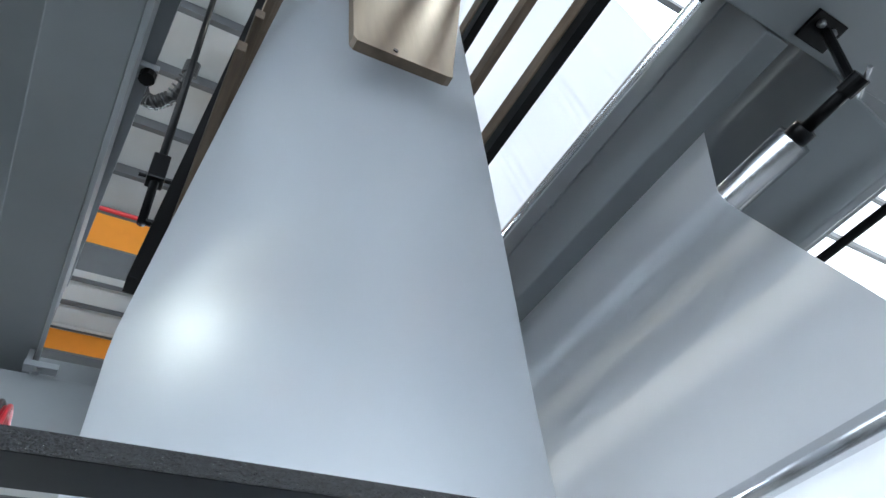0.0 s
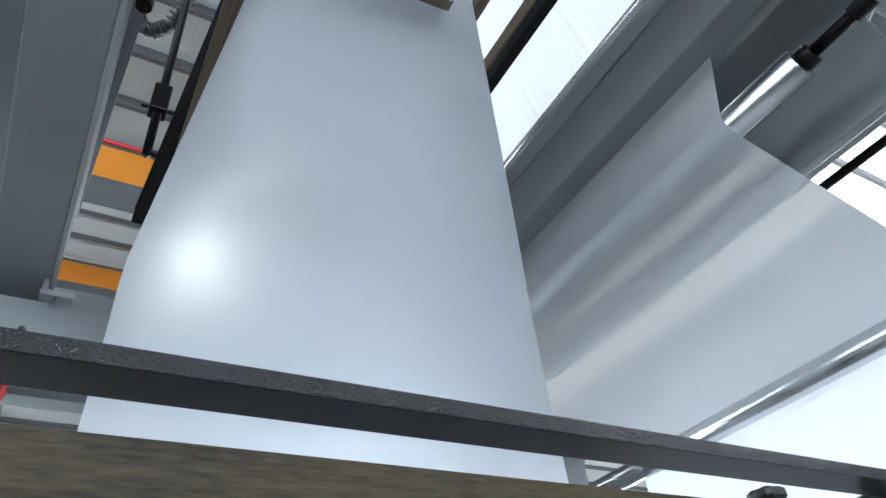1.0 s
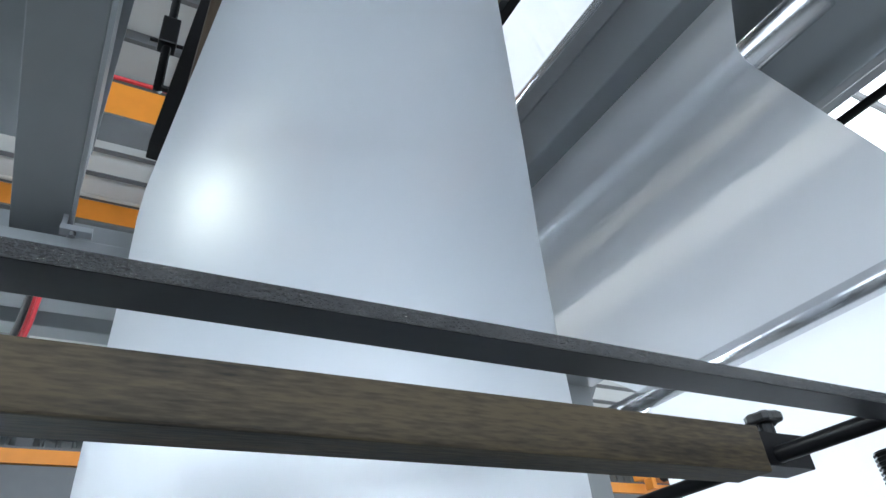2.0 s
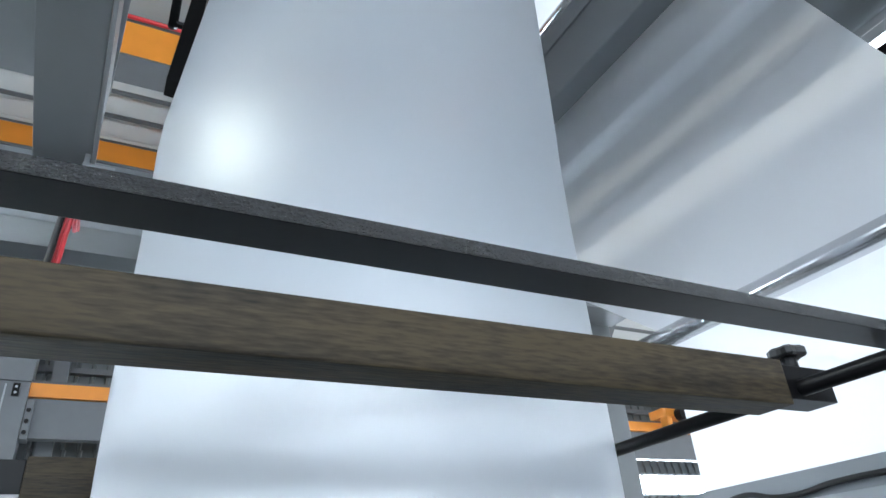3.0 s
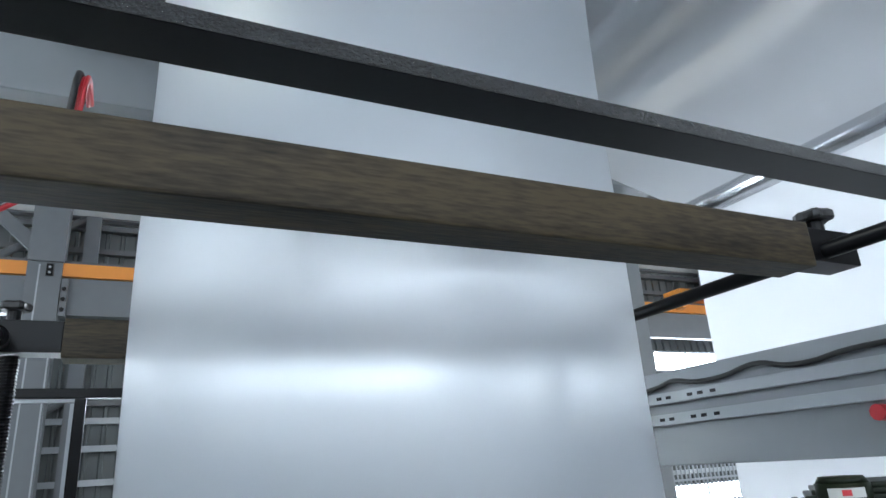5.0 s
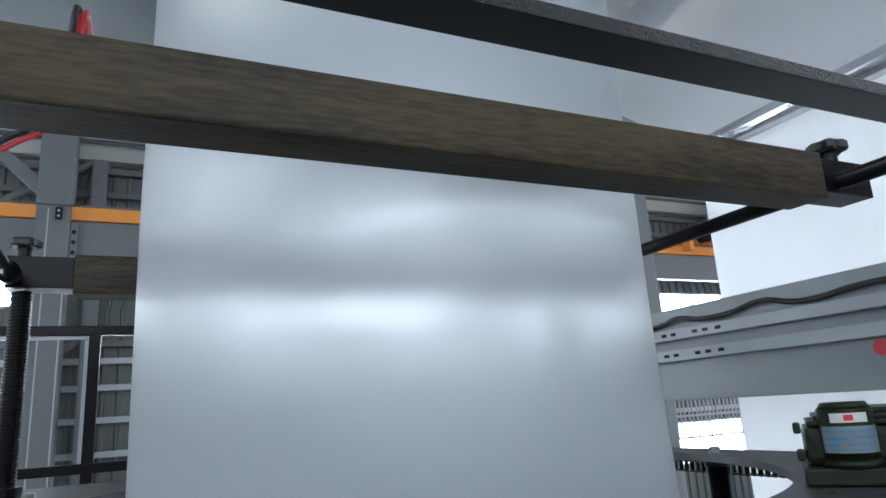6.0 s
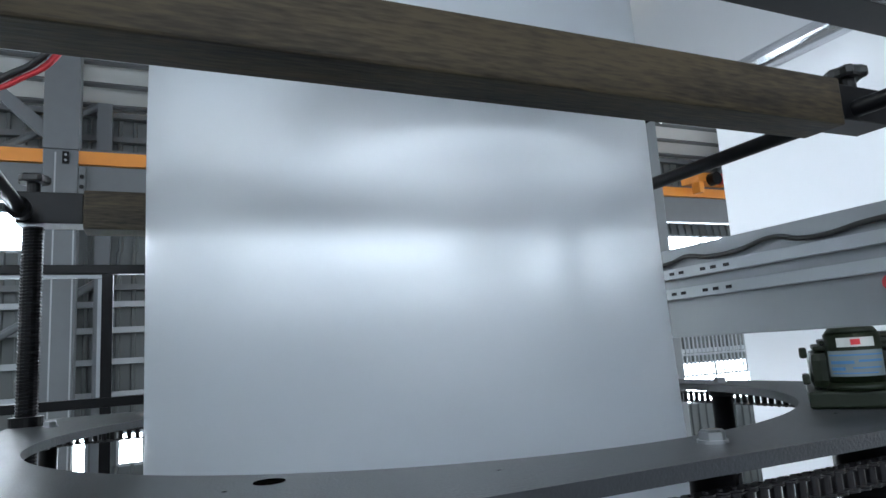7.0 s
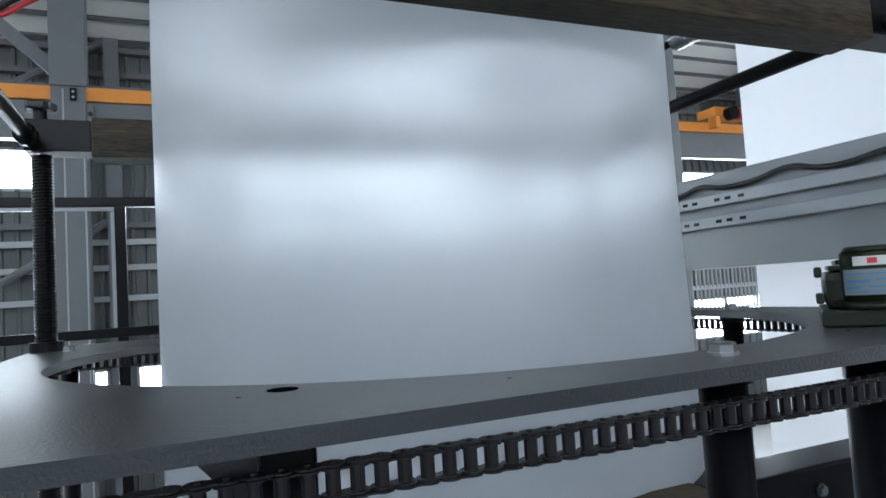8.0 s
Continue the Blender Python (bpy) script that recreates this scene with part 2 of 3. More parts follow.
for i in range(22):
    y = Y0 + 0.5 + i * 1.0
    structure("purlin", box((X0, y, ZR - 0.2), (X1, y + 0.08, ZR - 0.004)), M_DARKSTEEL, "dark steel roof purlin")
for i in range(6):
    x = X0 + 2.4 + i * 7
    structure("roof_beam", box((x, Y0, ZR - 0.75), (x + 0.25, YE, ZR - 0.21)), M_STRUCT, "grey steel roof beam")
structure("ceiling", prism([(Y1, EAVE), (Y1 + 0.1, EAVE + 0.05), (YE + 0.05, ZR + 0.1), (YE, ZR)], 0, X0, X1), M_ROOF, "white metal panels of the pitched roof")
for i in range(13):
    y = Y1 - 0.12 - i * 0.29
    z = EAVE + (Y1 - y)
    structure("purlin", prism([(y - 0.05, z - 0.06), (y, z - 0.11), (y + 0.055, z - 0.06), (y, z - 0.006)], 0, X0, X1), M_DARKSTEEL, "dark steel roof purlin")
for i in range(12):
    x = -13.4 + 3.5 * i
    structure("rafter", prism([(Y1 - 0.2, EAVE - 0.35), (Y1 - 0.2, EAVE + 0.05), (YE, ZR - 0.16), (YE, ZR - 0.5)], 0, x - 0.1, x + 0.1), M_STRUCT, "slim grey steel rafter")


def crane_runway(y, z):
    t = thing("crane_runway", "orange crane runway beam along the factory wall", "crane rail", "crane runways")
    s = 1 if y > 0 else -1
    part("beam", box((X0, y - 0.12, z - 0.12), (X1, y + 0.12, z + 0.1)), M_ORANGE, t)
    part("rail", box((X0, y - 0.03, z + 0.1), (X1, y + 0.03, z + 0.17)), M_DARKSTEEL, t, "dark steel crane rail")
    part("girder", box((X0, y + s * 0.05 - 0.1, z - 0.75), (X1, y + s * 0.05 + 0.1, z - 0.13)), M_STRUCT, t, "grey girder under the orange beam")
    return t


crane_runway(12.0, 7.4)
crane_runway(-12.0, 7.4)


def hall_column(x, y):
    t = thing("hall_column", "grey box steel factory column with bracket", "column", "hall columns")
    part("shaft", box((x - 0.26, y, 7.5), (x + 0.26, y + 0.45, 9.6), 0.01), M_STRUCT, t)
    part("lower_shaft", box((x - 0.25, y + 0.03, 0), (x + 0.25, y + 0.45, 7.495), 0.01), M_STRUCT, t)
    part("flange", box((x - 0.06, y - 0.01, 0), (x + 0.25, y + 0.027, 7.44), 0.004), M_STRUCT, t)
    part("corner_strip", box((x - 0.085, y, 0.2), (x - 0.062, y + 0.027, 7.44)), M_GREY_L, t, "light conduit up the column")
    part("corner_strip", box((x + 0.2, y - 0.03, 0.2), (x + 0.222, y - 0.012, 6.3)), M_GREY_L, t, "light conduit up the column")
    sw = part("switch_box", box((x + 0.03, y - 0.07, 7.24), (x + 0.13, y - 0.012, 7.44), 0.01), M_BLACK, t, "small black switch box")
    for z in (7.29, 7.38):
        part("button", rod((x + 0.08, y - 0.08, z), (x + 0.08, y - 0.07, z), 0.02, 10), M_GREY_L, sw)
    part("end_plate", box((x + 0.262, y, 6.6), (x + 0.36, y + 0.3, 7.2)), M_STRUCT, t)
    for k in range(3):
        part("bolt", rod((x + 0.31, y - 0.001, 6.7 + 0.17 * k), (x + 0.31, y - 0.03, 6.7 + 0.17 * k), 0.035, 8), M_BLACK, t)
    part("knee_brace", prism([(x - 0.255, 7.7), (x - 0.255, 8.0), (x - 1.1, 8.75), (x - 1.1, 8.5)], 1, y + 0.15, y + 0.3), M_STRUCT, t)
    return t


for x in (-9.1, -1.11, 6.9, 14.9, 22.9):
    hall_column(x, 11.8)


def crane_girder(y, z, h, rail):
    t = thing("bridge_crane", "orange overhead crane girder under the roof", "crane", "overhead cranes")
    part("girder", box((X0 + 0.5, y - 0.2, z - h), (X1 - 0.5, y + 0.2, z + h), 0.01), M_ORANGE, t)
    part("flange", box((X0 + 0.5, y - 0.26, z - h - 0.035), (X1 - 0.5, y + 0.26, z - h - 0.002)), M_DARKSTEEL, t, "dark lower flange")
    part("conductor_rail", rod((X0 + 0.5, y - 0.23, z + h + 0.06), (X1 - 0.5, y - 0.23, z + h + 0.06), 0.03, 8), rail, t, "thin conductor rail")
    for i in range(6):
        x = X0 + 2.45 + i * 7
        part("hanger", box((x, y - 0.05, z + h), (x + 0.15, y + 0.05, min(ZR - 0.74, EAVE + Y1 - y - 0.1))), M_STRUCT, t)
    return t


crane_girder(7.15, 10.5, 0.3, M_RED)
crane_girder(9.6, 10.42, 0.2, M_ROOF)
hoist = thing("crane_trolley", "orange crane end carriage with red gear on the runway", "crane trolley")
part("carriage", box((12.35, 11.5, 7.575), (13.6, 12.08, 7.8), 0.02), M_ORANGE, hoist)
part("carriage", box((12.35, 11.5, 7.3), (12.5, 11.75, 7.575), 0.02), M_ORANGE, hoist)
part("gear", rod((12.75, 11.5, 7.62), (12.75, 11.3, 7.62), 0.16, 16), M_BLACK, hoist)
part("motor", box((12.95, 11.3, 7.5), (13.5, 11.52, 7.75), 0.03), M_RED, hoist)

# ---- the film bubble ----
CX, CY, R = 0.664, 1.218, 0.447
Z_COLLAPSE, Z_NIP, Z_LOW = 4.78, 8.14, 0.9


def half_widths(z):
    """Half width across (x) and along (y) of the tube; the girth stays the same."""
    if z <= Z_COLLAPSE:
        return R, R, 2.0
    f = (z - Z_COLLAPSE) / (Z_NIP - Z_COLLAPSE)
    a = R * (1 - f) + 0.004
    girth = 2 * math.pi * R
    lo, hi = R, girth / 4
    for _ in range(40):
        b = (lo + hi) / 2
        p = math.pi * (3 * (a + b) - math.sqrt((3 * a + b) * (a + 3 * b)))
        lo, hi = (b, hi) if p < girth else (lo, b)
    return a, b, 2.0 + 0.8 * min(1, f * 2)


def pressed(z):
    """How far the guide bar presses the film in at height z: it leans in below the bar and comes back slowly above it."""
    f = min(1, max(0, (z - 3.45) / 0.68)) if z < 4.2 else 1 - min(1, max(0, (z - 4.27) / 0.8))
    return 0.027 * f * f * (3 - 2 * f)


def swell(z):
    """The free tube under the collapsing frames is a little wider."""
    f = min(1, max(0, (z - 4.2) / 0.5))
    return 0.0095 * (1 - f * f * (3 - 2 * f))


def bubble():
    bm = bmesh.new()
    n, rings = 160, []
    zs = sorted({round(Z_LOW + i * (Z_NIP - Z_LOW) / 140, 3) for i in range(141)} | {round(3.7 + i * 0.008, 3) for i in range(135)})
    for z in zs:
        a, b, e = half_widths(z)
        a, b = a + swell(z), b + swell(z)
        ring_v = []
        for i in range(n):
            k = 2 * math.pi * i / n
            c, sn = math.cos(k), math.sin(k)
            bend = 0.3 * max(0, c - 0.4) ** 2  # the pressed part hangs lower towards the end of the bar
            b_k = b - pressed(z + bend) * (1.0 if sn < 0 else 0.3) * min(1, abs(sn) * 1.6)
            q = 1 + 0.002 * noise.noise((1.6 * c, 1.6 * sn, z * 0.8))
            ring_v.append(bm.verts.new((q * a * math.copysign(abs(c) ** (2 / e), c), q * b_k * math.copysign(abs(sn) ** (2 / e), sn), z)))
        rings.append(ring_v)
    for r, s in zip(rings, rings[1:]):
        for i in range(n):
            bm.faces.new((r[i], r[(i + 1) % n], s[(i + 1) % n], s[i]))
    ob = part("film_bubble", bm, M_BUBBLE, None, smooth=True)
    ob.location = (CX, CY, 0)
    return tagged(ob, "milky white translucent plastic film bubble blown upwards", "film bubble")


bubble()
die = thing("die_head", "dark steel blowing die under the film bubble", "die", at=(CX, CY, 0))
part("body", rod((0, 0, 0), (0, 0, 0.75), 0.6, 48), M_BLACK, die, "", True)
part("air_ring", rod((0, 0, 0.752), (0, 0, 0.9), 0.75, 48, 0.5), M_STEEL, die, "zinc steel air ring", True)

for dx in (-0.085, 0.085):
    nip = thing("nip_roller", "black rubber nip roller pressing the film flat", "roller", "nip rollers")
    part("roll", rod((CX + dx, 0.2, Z_NIP + 0.05), (CX + dx, 2.3, Z_NIP + 0.05), 0.08, 32), M_RUBBER, nip, "", True)
    part("hanger", box((CX + dx - 0.03, 2.305, Z_NIP), (CX + dx + 0.03, 2.36, 10.498)), M_BLACK, nip)

# ---- collapsed film over rollers ----
YN, YF = 0.58, 2.02
U_X, U_Z, U_R = 1.512, 5.205, 0.045
L_X, L_Z, L_R = 2.36, 4.90, 0.045


WRINKLES = ((0.78, 0.004), (0.95, 0.006), (1.0, 0.008), (1.04, 0.005), (1.25, 0.003), (1.36, 0.006), (1.41, 0.008), (1.45, 0.005), (1.75, 0.006), (1.8, 0.005))


def sheet(name, profile, label):
    """Film that runs over rollers: a thin strip along y that follows a path of x, z points."""
    bm = bmesh.new()
    rows = []
    n = 160
    dense = []
    for (x, z), (x2, z2) in zip(profile, profile[1:]):
        m = max(1, int(math.hypot(x2 - x, z2 - z) / 0.04))
        dense += [(x + (x2 - x) * i / m, z + (z2 - z) * i / m) for i in range(m)]
    dense.append(profile[-1])
    for x, z in dense:
        row = []
        for i in range(n + 1):
            y = YN + (YF - YN) * i / n
            fade = math.exp(-((z - 6.25) / 0.28) ** 2) if z > 6.13 else 0.0
            fold = fade * sum(h * math.exp(-((y - c) / 0.011) ** 2) for c, h in WRINKLES)
            row.append(bm.verts.new((x - fold, y, z + 0.0012 * noise.noise((x * 5, i * 0.0125, z * 5)))))
        rows.append(row)
    for r, s in zip(rows, rows[1:]):
        for i in range(n):
            bm.faces.new((r[i], r[i + 1], s[i + 1], s[i]))
    return tagged(part(name, bm, M_SHEET, None, smooth=True), label, "plastic film")


def arc(cx, cz, r, a0, a1, n=10):
    return [(cx + r * math.cos(radians(a0 + (a1 - a0) * i / n)), cz + r * math.sin(radians(a0 + (a1 - a0) * i / n))) for i in range(n + 1)]


sheet("film_web", [(1.02, 8.3), (1.6, 6.45)] + arc(1.672, 6.12, 0.03, 18, -8, 4) + [(1.62, 5.6)] + arc(U_X, U_Z, U_R + 0.002, 165, 252)
      + arc(L_X, L_Z, L_R + 0.002, 70, 0) + [(L_X + L_R + 0.002, 4.4), (L_X + L_R + 0.002, 0.8)],
      "flattened milky white film web running down over rollers")


def bolt_mesh(r=0.012, h=0.016):
    bm = bmesh.new()
    add_rod(bm, (0, 0, 0), (0, 0, 0.003), r * 1.15, 20)
    add_rod(bm, (0, 0, 0.003), (0, 0, h - 0.002), r, 6)
    add_rod(bm, (0, 0, h - 0.002), (0, 0, h), r, 6, r * 0.82)
    return bm


def roller(name, x, z, y0, y1, r, label, bracket=True):
    t = thing(name, label, "roller", "guide rollers")
    part("roll", rod((x, y0, z), (x, y1, z), r, 48), M_CHROME, t, "chromed roller body", True)
    part("journal", rod((x, y0 - 0.035, z), (x, y0, z), r * 0.66, 24), M_BLACK, t, "black bearing collar", True)
    part("shaft", rod((x, y0 - 0.17, z), (x, y0 - 0.035, z), r * 0.36, 20), M_BLACK, t, "black roller shaft", True)
    part("shaft", rod((x, y1, z), (x, y1 + 0.5, z), r * 0.36, 20), M_BLACK, t, "black roller shaft", True)
    if bracket:
        part("arm", rod((x + 0.0, y0 - 0.165, z), (x + 0.05, y0 - 0.2, z + 0.235), 0.013, 12), M_BLACK, t, "black shaft arm")
        part("clamp", rod((x, y0 - 0.19, z), (x, y0 - 0.14, z), r * 0.5, 16), M_BLACK, t)
        part("clamp_bolt", rod((x - 0.02, y0 - 0.215, z - 0.012), (x + 0.03, y0 - 0.15, z - 0.012), 0.006, 10), M_STEEL, t)
        plate = part("mount_plate", box((x - 0.015, y0 - 0.235, z + 0.236), (x + 0.095, y0 - 0.155, z + 0.2462), 0.002), M_BLACK, t, "black bolted mounting plate")
        for dx, dy in ((0.015, -0.21), (0.065, -0.205)):
            b = part("bolt", bolt_mesh(0.01, 0.012), M_STEEL, plate)
            b.matrix_local = pose(x + dx, y0 + dy, z + 0.2358, 180)
    return t


shaft = thing("cross_shaft", "black steel cross shaft above the film web", "shaft")
part("bar", rod((2.46, 0.24, 5.55), (2.46, 2.64, 5.55), 0.018, 20), M_BLACK, shaft, "", True)
part("collar", rod((2.46, 0.26, 5.55), (2.46, 0.3, 5.55), 0.03, 20), M_BLACK, shaft, "", True)
roller("guide_roller", U_X, U_Z, 0.375, 2.3, U_R, "chromed guide roller under the film web")
roller("guide_roller", L_X, L_Z, 0.3, 2.3, L_R, "chromed guide roller turning the film web downwards", False)
roller("guide_roller", 1.672, 6.12, 0.37, 2.3, 0.028, "thin chromed guide roller above the frame beam", False)

# ---- machine frame ----
def frame_beam(lo, hi, label, mat=None, bevel=0.006):
    return tagged(part("frame_beam", box(lo, hi, bevel), mat or M_GREY), label, "steel beam", "machine frame")


frame_beam((1.425, 0.245, 5.452), (1.512, 2.6, 5.75), "grey painted box beam of the machine frame above the rollers")
frame_beam((1.25, -0.9, 5.452), (3.3, 0.24, 5.75), "grey painted end beam of the machine frame over the roller bracket")
frame_beam((1.95, 0.245, 5.62), (2.475, 2.6, 5.9), "wide grey painted beam of the machine frame over the film")
frame_beam((-0.9, 2.64, 5.36), (2.9, 2.86, 5.6), "wide grey cross beam of the machine frame")
frame_beam((-0.69, 3.08, 5.4), (2.68, 3.2, 5.97), "grey rear cross beam of the machine frame in shade")
def skew_beam(x0, x1, slope, y0, y1, z0, z1):
    """Beam along y whose sides shift by slope per metre of y; x0 and x1 hold at y = 0."""
    bm = bmesh.new()
    add_box(bm, (x0, y0, z0), (x1, y1, z1), 0.004)
    for v in bm.verts:
        v.co.x += slope * v.co.y
    return bm


tagged(part("frame_beam", skew_beam(-0.125, 0.09, -0.037, -1.6, 2.9, 5.69, 5.86), M_GREY), "grey painted upper beam of the machine frame", "steel beam", "machine frame")
tagged(part("flange_strip", skew_beam(0.0915, 0.108, -0.037, -1.6, 2.9, 5.684, 5.70), M_GREY_L), "worn pale flange edge along the grey upper beam", "steel strip")
tagged(part("frame_beam", skew_beam(0.07, 0.09, -0.037, -1.6, 2.9, 5.864, 6.29), M_GREY), "upright web plate on the grey upper beam", "steel beam", "machine frame")
structure("platform_upper", skew_beam(-0.45, 0.191, -0.07, -1.8, 2.95, 6.3, 6.34), M_GREY, "grey steel deck of the upper platform")
# out of view: added to govern how much floor light reaches the machine
structure("platform_lower", box((-3.2, -4.5, 2.25), (4.2, 0.05, 2.31)), M_GREY, "unseen grey steel deck, added to shape the light from below")
for x, y, z in ((-0.79, 2.97, 10.5), (2.79, 2.97, 10.5), (2.84, -0.57, 5.45)):
    frame_beam((x - 0.1, y - 0.1, 0), (x + 0.1, y + 0.1, z), "grey steel corner post of the machine frame")
frame_beam((-0.9, 2.2, 10.5), (2.9, 3.08, 10.7), "grey painted top beam of the machine frame")
bracket = thing("flange_bracket", "light grey angle bracket bolted under the upper beam", "bracket", "beam brackets")
part("angle", box((-0.03, 2.58, 5.6), (0.09, 2.632, 5.625), 0.003), M_GREY_L, bracket)
part("angle", box((-0.03, 2.606, 5.628), (-0.01, 2.632, 5.689), 0.003), M_GREY_L, bracket)
part("bolt", rod((0.02, 2.6, 5.58), (0.02, 2.6, 5.6), 0.014, 6), M_STEEL, bracket)
bracket = thing("flange_bracket", "light grey angle bracket bolted to the platform edge", "bracket", "beam brackets")
part("angle", box((-0.06, 1.55, 6.265), (0.1, 1.61, 6.298), 0.003), M_GREY_L, bracket)
part("bolt", rod((0.07, 1.58, 6.23), (0.07, 1.58, 6.265), 0.03, 10), M_BLACK, bracket)

frame_beam((1.418, 0.25, 5.654), (1.4245, 2.59, 5.664), "thin weld seam strip on the grey box beam", None, 0.001)
frame_beam((1.72, 0.25, 5.12), (1.76, 2.6, 5.95), "grey painted plate of the machine frame behind the film")
# beam with slotted rails, cable and red knob
rail_beam = thing("rail_beam", "grey painted machine beam with two slotted rails", "steel beam", "machine frame")
BX = 2.14
part("body", box((BX, -0.8, 3.87), (BX + 0.16, 2.66, 4.225), 0.005), M_GREY, rail_beam)
for z in (4.10, 4.02):
    ch = part("slotted_rail", box((BX - 0.032, -0.8, z), (BX - 0.002, 2.62, z + 0.04), 0.002), M_GREY_L, rail_beam, "light grey slotted rail")
    for y in (2.22, 2.16, 2.05, 2.0, 1.89, 1.84, 1.78):
        part("slot", box((BX - 0.0335, y, z + 0.014), (BX - 0.0322, y + 0.026, z + 0.026)), M_BLACK, ch, "dark slot")
tagged(tube("power_cable", [(BX - 0.02, 2.3, 4.15), (BX - 0.02, 2.07, 4.166), (BX - 0.02, 1.99, 4.18), (BX - 0.02, 1.88, 4.163), (BX - 0.02, 1.754, 4.163), (BX - 0.02, 1.594, 4.184), (BX - 0.02, 1.496, 4.162), (BX - 0.02, 1.403, 4.158), (BX - 0.02, 1.29, 4.171), (BX - 0.02, 1.0, 4.17)], 0.009, M_RUBBER),
       "black power cable lying along the grey beam", "cable")
knob = thing("stop_knob", "red plastic lobed knob on the grey beam", "knob")
part("cap", rod((BX - 0.05, 1.225, 3.987), (BX - 0.018, 1.225, 3.987), 0.023, 10), M_RED, knob)
part("stem", rod((BX - 0.018, 1.225, 3.987), (BX, 1.225, 3.987), 0.013, 12), M_RED, knob)

# ---- collapsing frames ----
SL = 0.133


def slat_frame_right():
    t = thing("collapsing_frame", "collapsing frame of wooden slats and black bars beside the film", "slat frame", "collapsing frames")
    for i in range(10):
        z = 5.615 + i * 0.245
        x = CX + R + 0.012 - SL * (z - 5.0)
        part("slat", box((x, -0.1, z), (x + 0.03, 2.1, z + 0.055), 0.003), M_SLAT, t, "brown varnished wooden slat")
        if i % 2 == 0:
            part("bar", box((x + 0.004, -0.1, z - 0.05), (x + 0.034, 2.1, z - 0.003), 0.002), M_BLACK, t, "black steel bar")
    part("side_rail", box((0.84, 2.105, 5.5), (0.92, 2.16, 8.3), 0.003, Matrix.Rotation(-math.atan(SL), 4, "Y")), M_BLACK, t, "black side rail")
    return t


def slat_frame_left():
    t = thing("collapsing_frame", "collapsing frame with black side rail and wooden slats", "slat frame", "collapsing frames")
    part("side_rail", box((0.34, 1.97, 5.62), (0.45, 2.06, 8.4), 0.003, Matrix.Rotation(math.atan(0.09), 4, "Y")), M_BLACK, t, "black side rail")
    for i in range(10):
        z = 5.85 + i * 0.245
        x = CX - R - 0.03 + SL * (z - 5.0)
        part("slat", box((x, 1.1, z), (x + 0.03, 1.965, z + 0.055), 0.003), M_SLAT, t, "brown varnished wooden slat")
    return t


slat_frame_right()
slat_frame_left()
gusset = thing("gusset_board", "brown wooden gusset board with rounded corners against the film", "board")
bm = bmesh.new()
pts = [(0.472, 6.3), (0.472, 5.275), (0.48, 5.263), (0.492, 5.262), (0.70, 5.284), (0.714, 5.29), (0.716, 5.31), (0.90, 6.3)]
front = [bm.verts.new((x, 0.64, z)) for x, z in pts]
back = [bm.verts.new((x, 0.665, z)) for x, z in pts]
bm.faces.new(front)
bm.faces.new(back[::-1])
for i in range(len(pts)):
    bm.faces.new((front[i], back[i], back[(i + 1) % len(pts)], front[(i + 1) % len(pts)]))
part("board", bm, M_BOARD, gusset)
part("screw", rod((0.57, 0.637, 5.29), (0.57, 0.642, 5.29), 0.006, 10), M_BLACK, gusset, "dark screw head")
part("batten", box((0.45, 0.61, 6.1), (0.9, 0.638, 6.2), 0.003), M_BLACK, gusset)

# pipe, clamp, hose and cables beside the left frame
pipe = thing("clamp_pipe", "black steel pipe with a clamped crossbar", "pipe")
part("tube", rod((0.207, 2.3, 6.22), (0.19, 2.3, 10.498), 0.02, 16), M_BLACK, pipe, "", True)
part("clamp", box((0.165, 2.26, 6.5), (0.245, 2.34, 6.68), 0.008), M_BLACK, pipe)
part("crossbar", rod((0.13, 2.3, 6.53), (0.36, 2.3, 6.54), 0.01, 12), M_BLACK, pipe)
part("crossbar", rod((0.2, 2.3, 6.24), (0.4, 2.3, 6.24), 0.016, 12), M_BLACK, pipe)
hose = thing("corrugated_hose", "black corrugated hose hanging in a bend", "hose")
hp = [(-0.035, 2.6, 7.64), (0.0, 2.6, 7.53), (0.07, 2.57, 7.47), (0.15, 2.5, 7.49), (0.2, 2.36, 7.58), (0.205, 2.325, 7.64)]
tube("core", hp, 0.03, M_RUBBER, hose)
for i in range(26):
    f = i / 25 * (len(hp) - 1)
    j = min(int(f), len(hp) - 2)
    a, b = Vector(hp[j]), Vector(hp[j + 1])
    c, d = a.lerp(b, f - j), (b - a).normalized()
    part("rib", rod(c - d * 0.006, c + d * 0.006, 0.045, 16), M_RUBBER, hose, "", True)
cable = thing("hose_pair", "red and black air hoses hanging beside the bubble", "hose")
cp = [(0.0, 2.66, 5.352), (0.003, 2.42, 5.32), (0.004, 2.3, 5.23), (-0.003, 2.3, 5.13), (-0.012, 2.3, 5.0), (-0.04, 2.3, 4.88), (-0.085, 2.3, 4.815), (-0.14, 2.3, 4.775), (-0.2, 2.3, 4.735), (-0.5, 2.3, 4.68)]
tube("red_hose", cp, 0.008, M_RED, cable, "thin red hose")
tube("red_hose", [(x - 0.012, y + 0.012, z) for x, y, z in cp], 0.008, M_RED, cable, "thin red hose")
tube("black_hose", [(x - 0.028, y - 0.005, z + 0.008) for x, y, z in cp], 0.011, M_RUBBER, cable, "black hose")

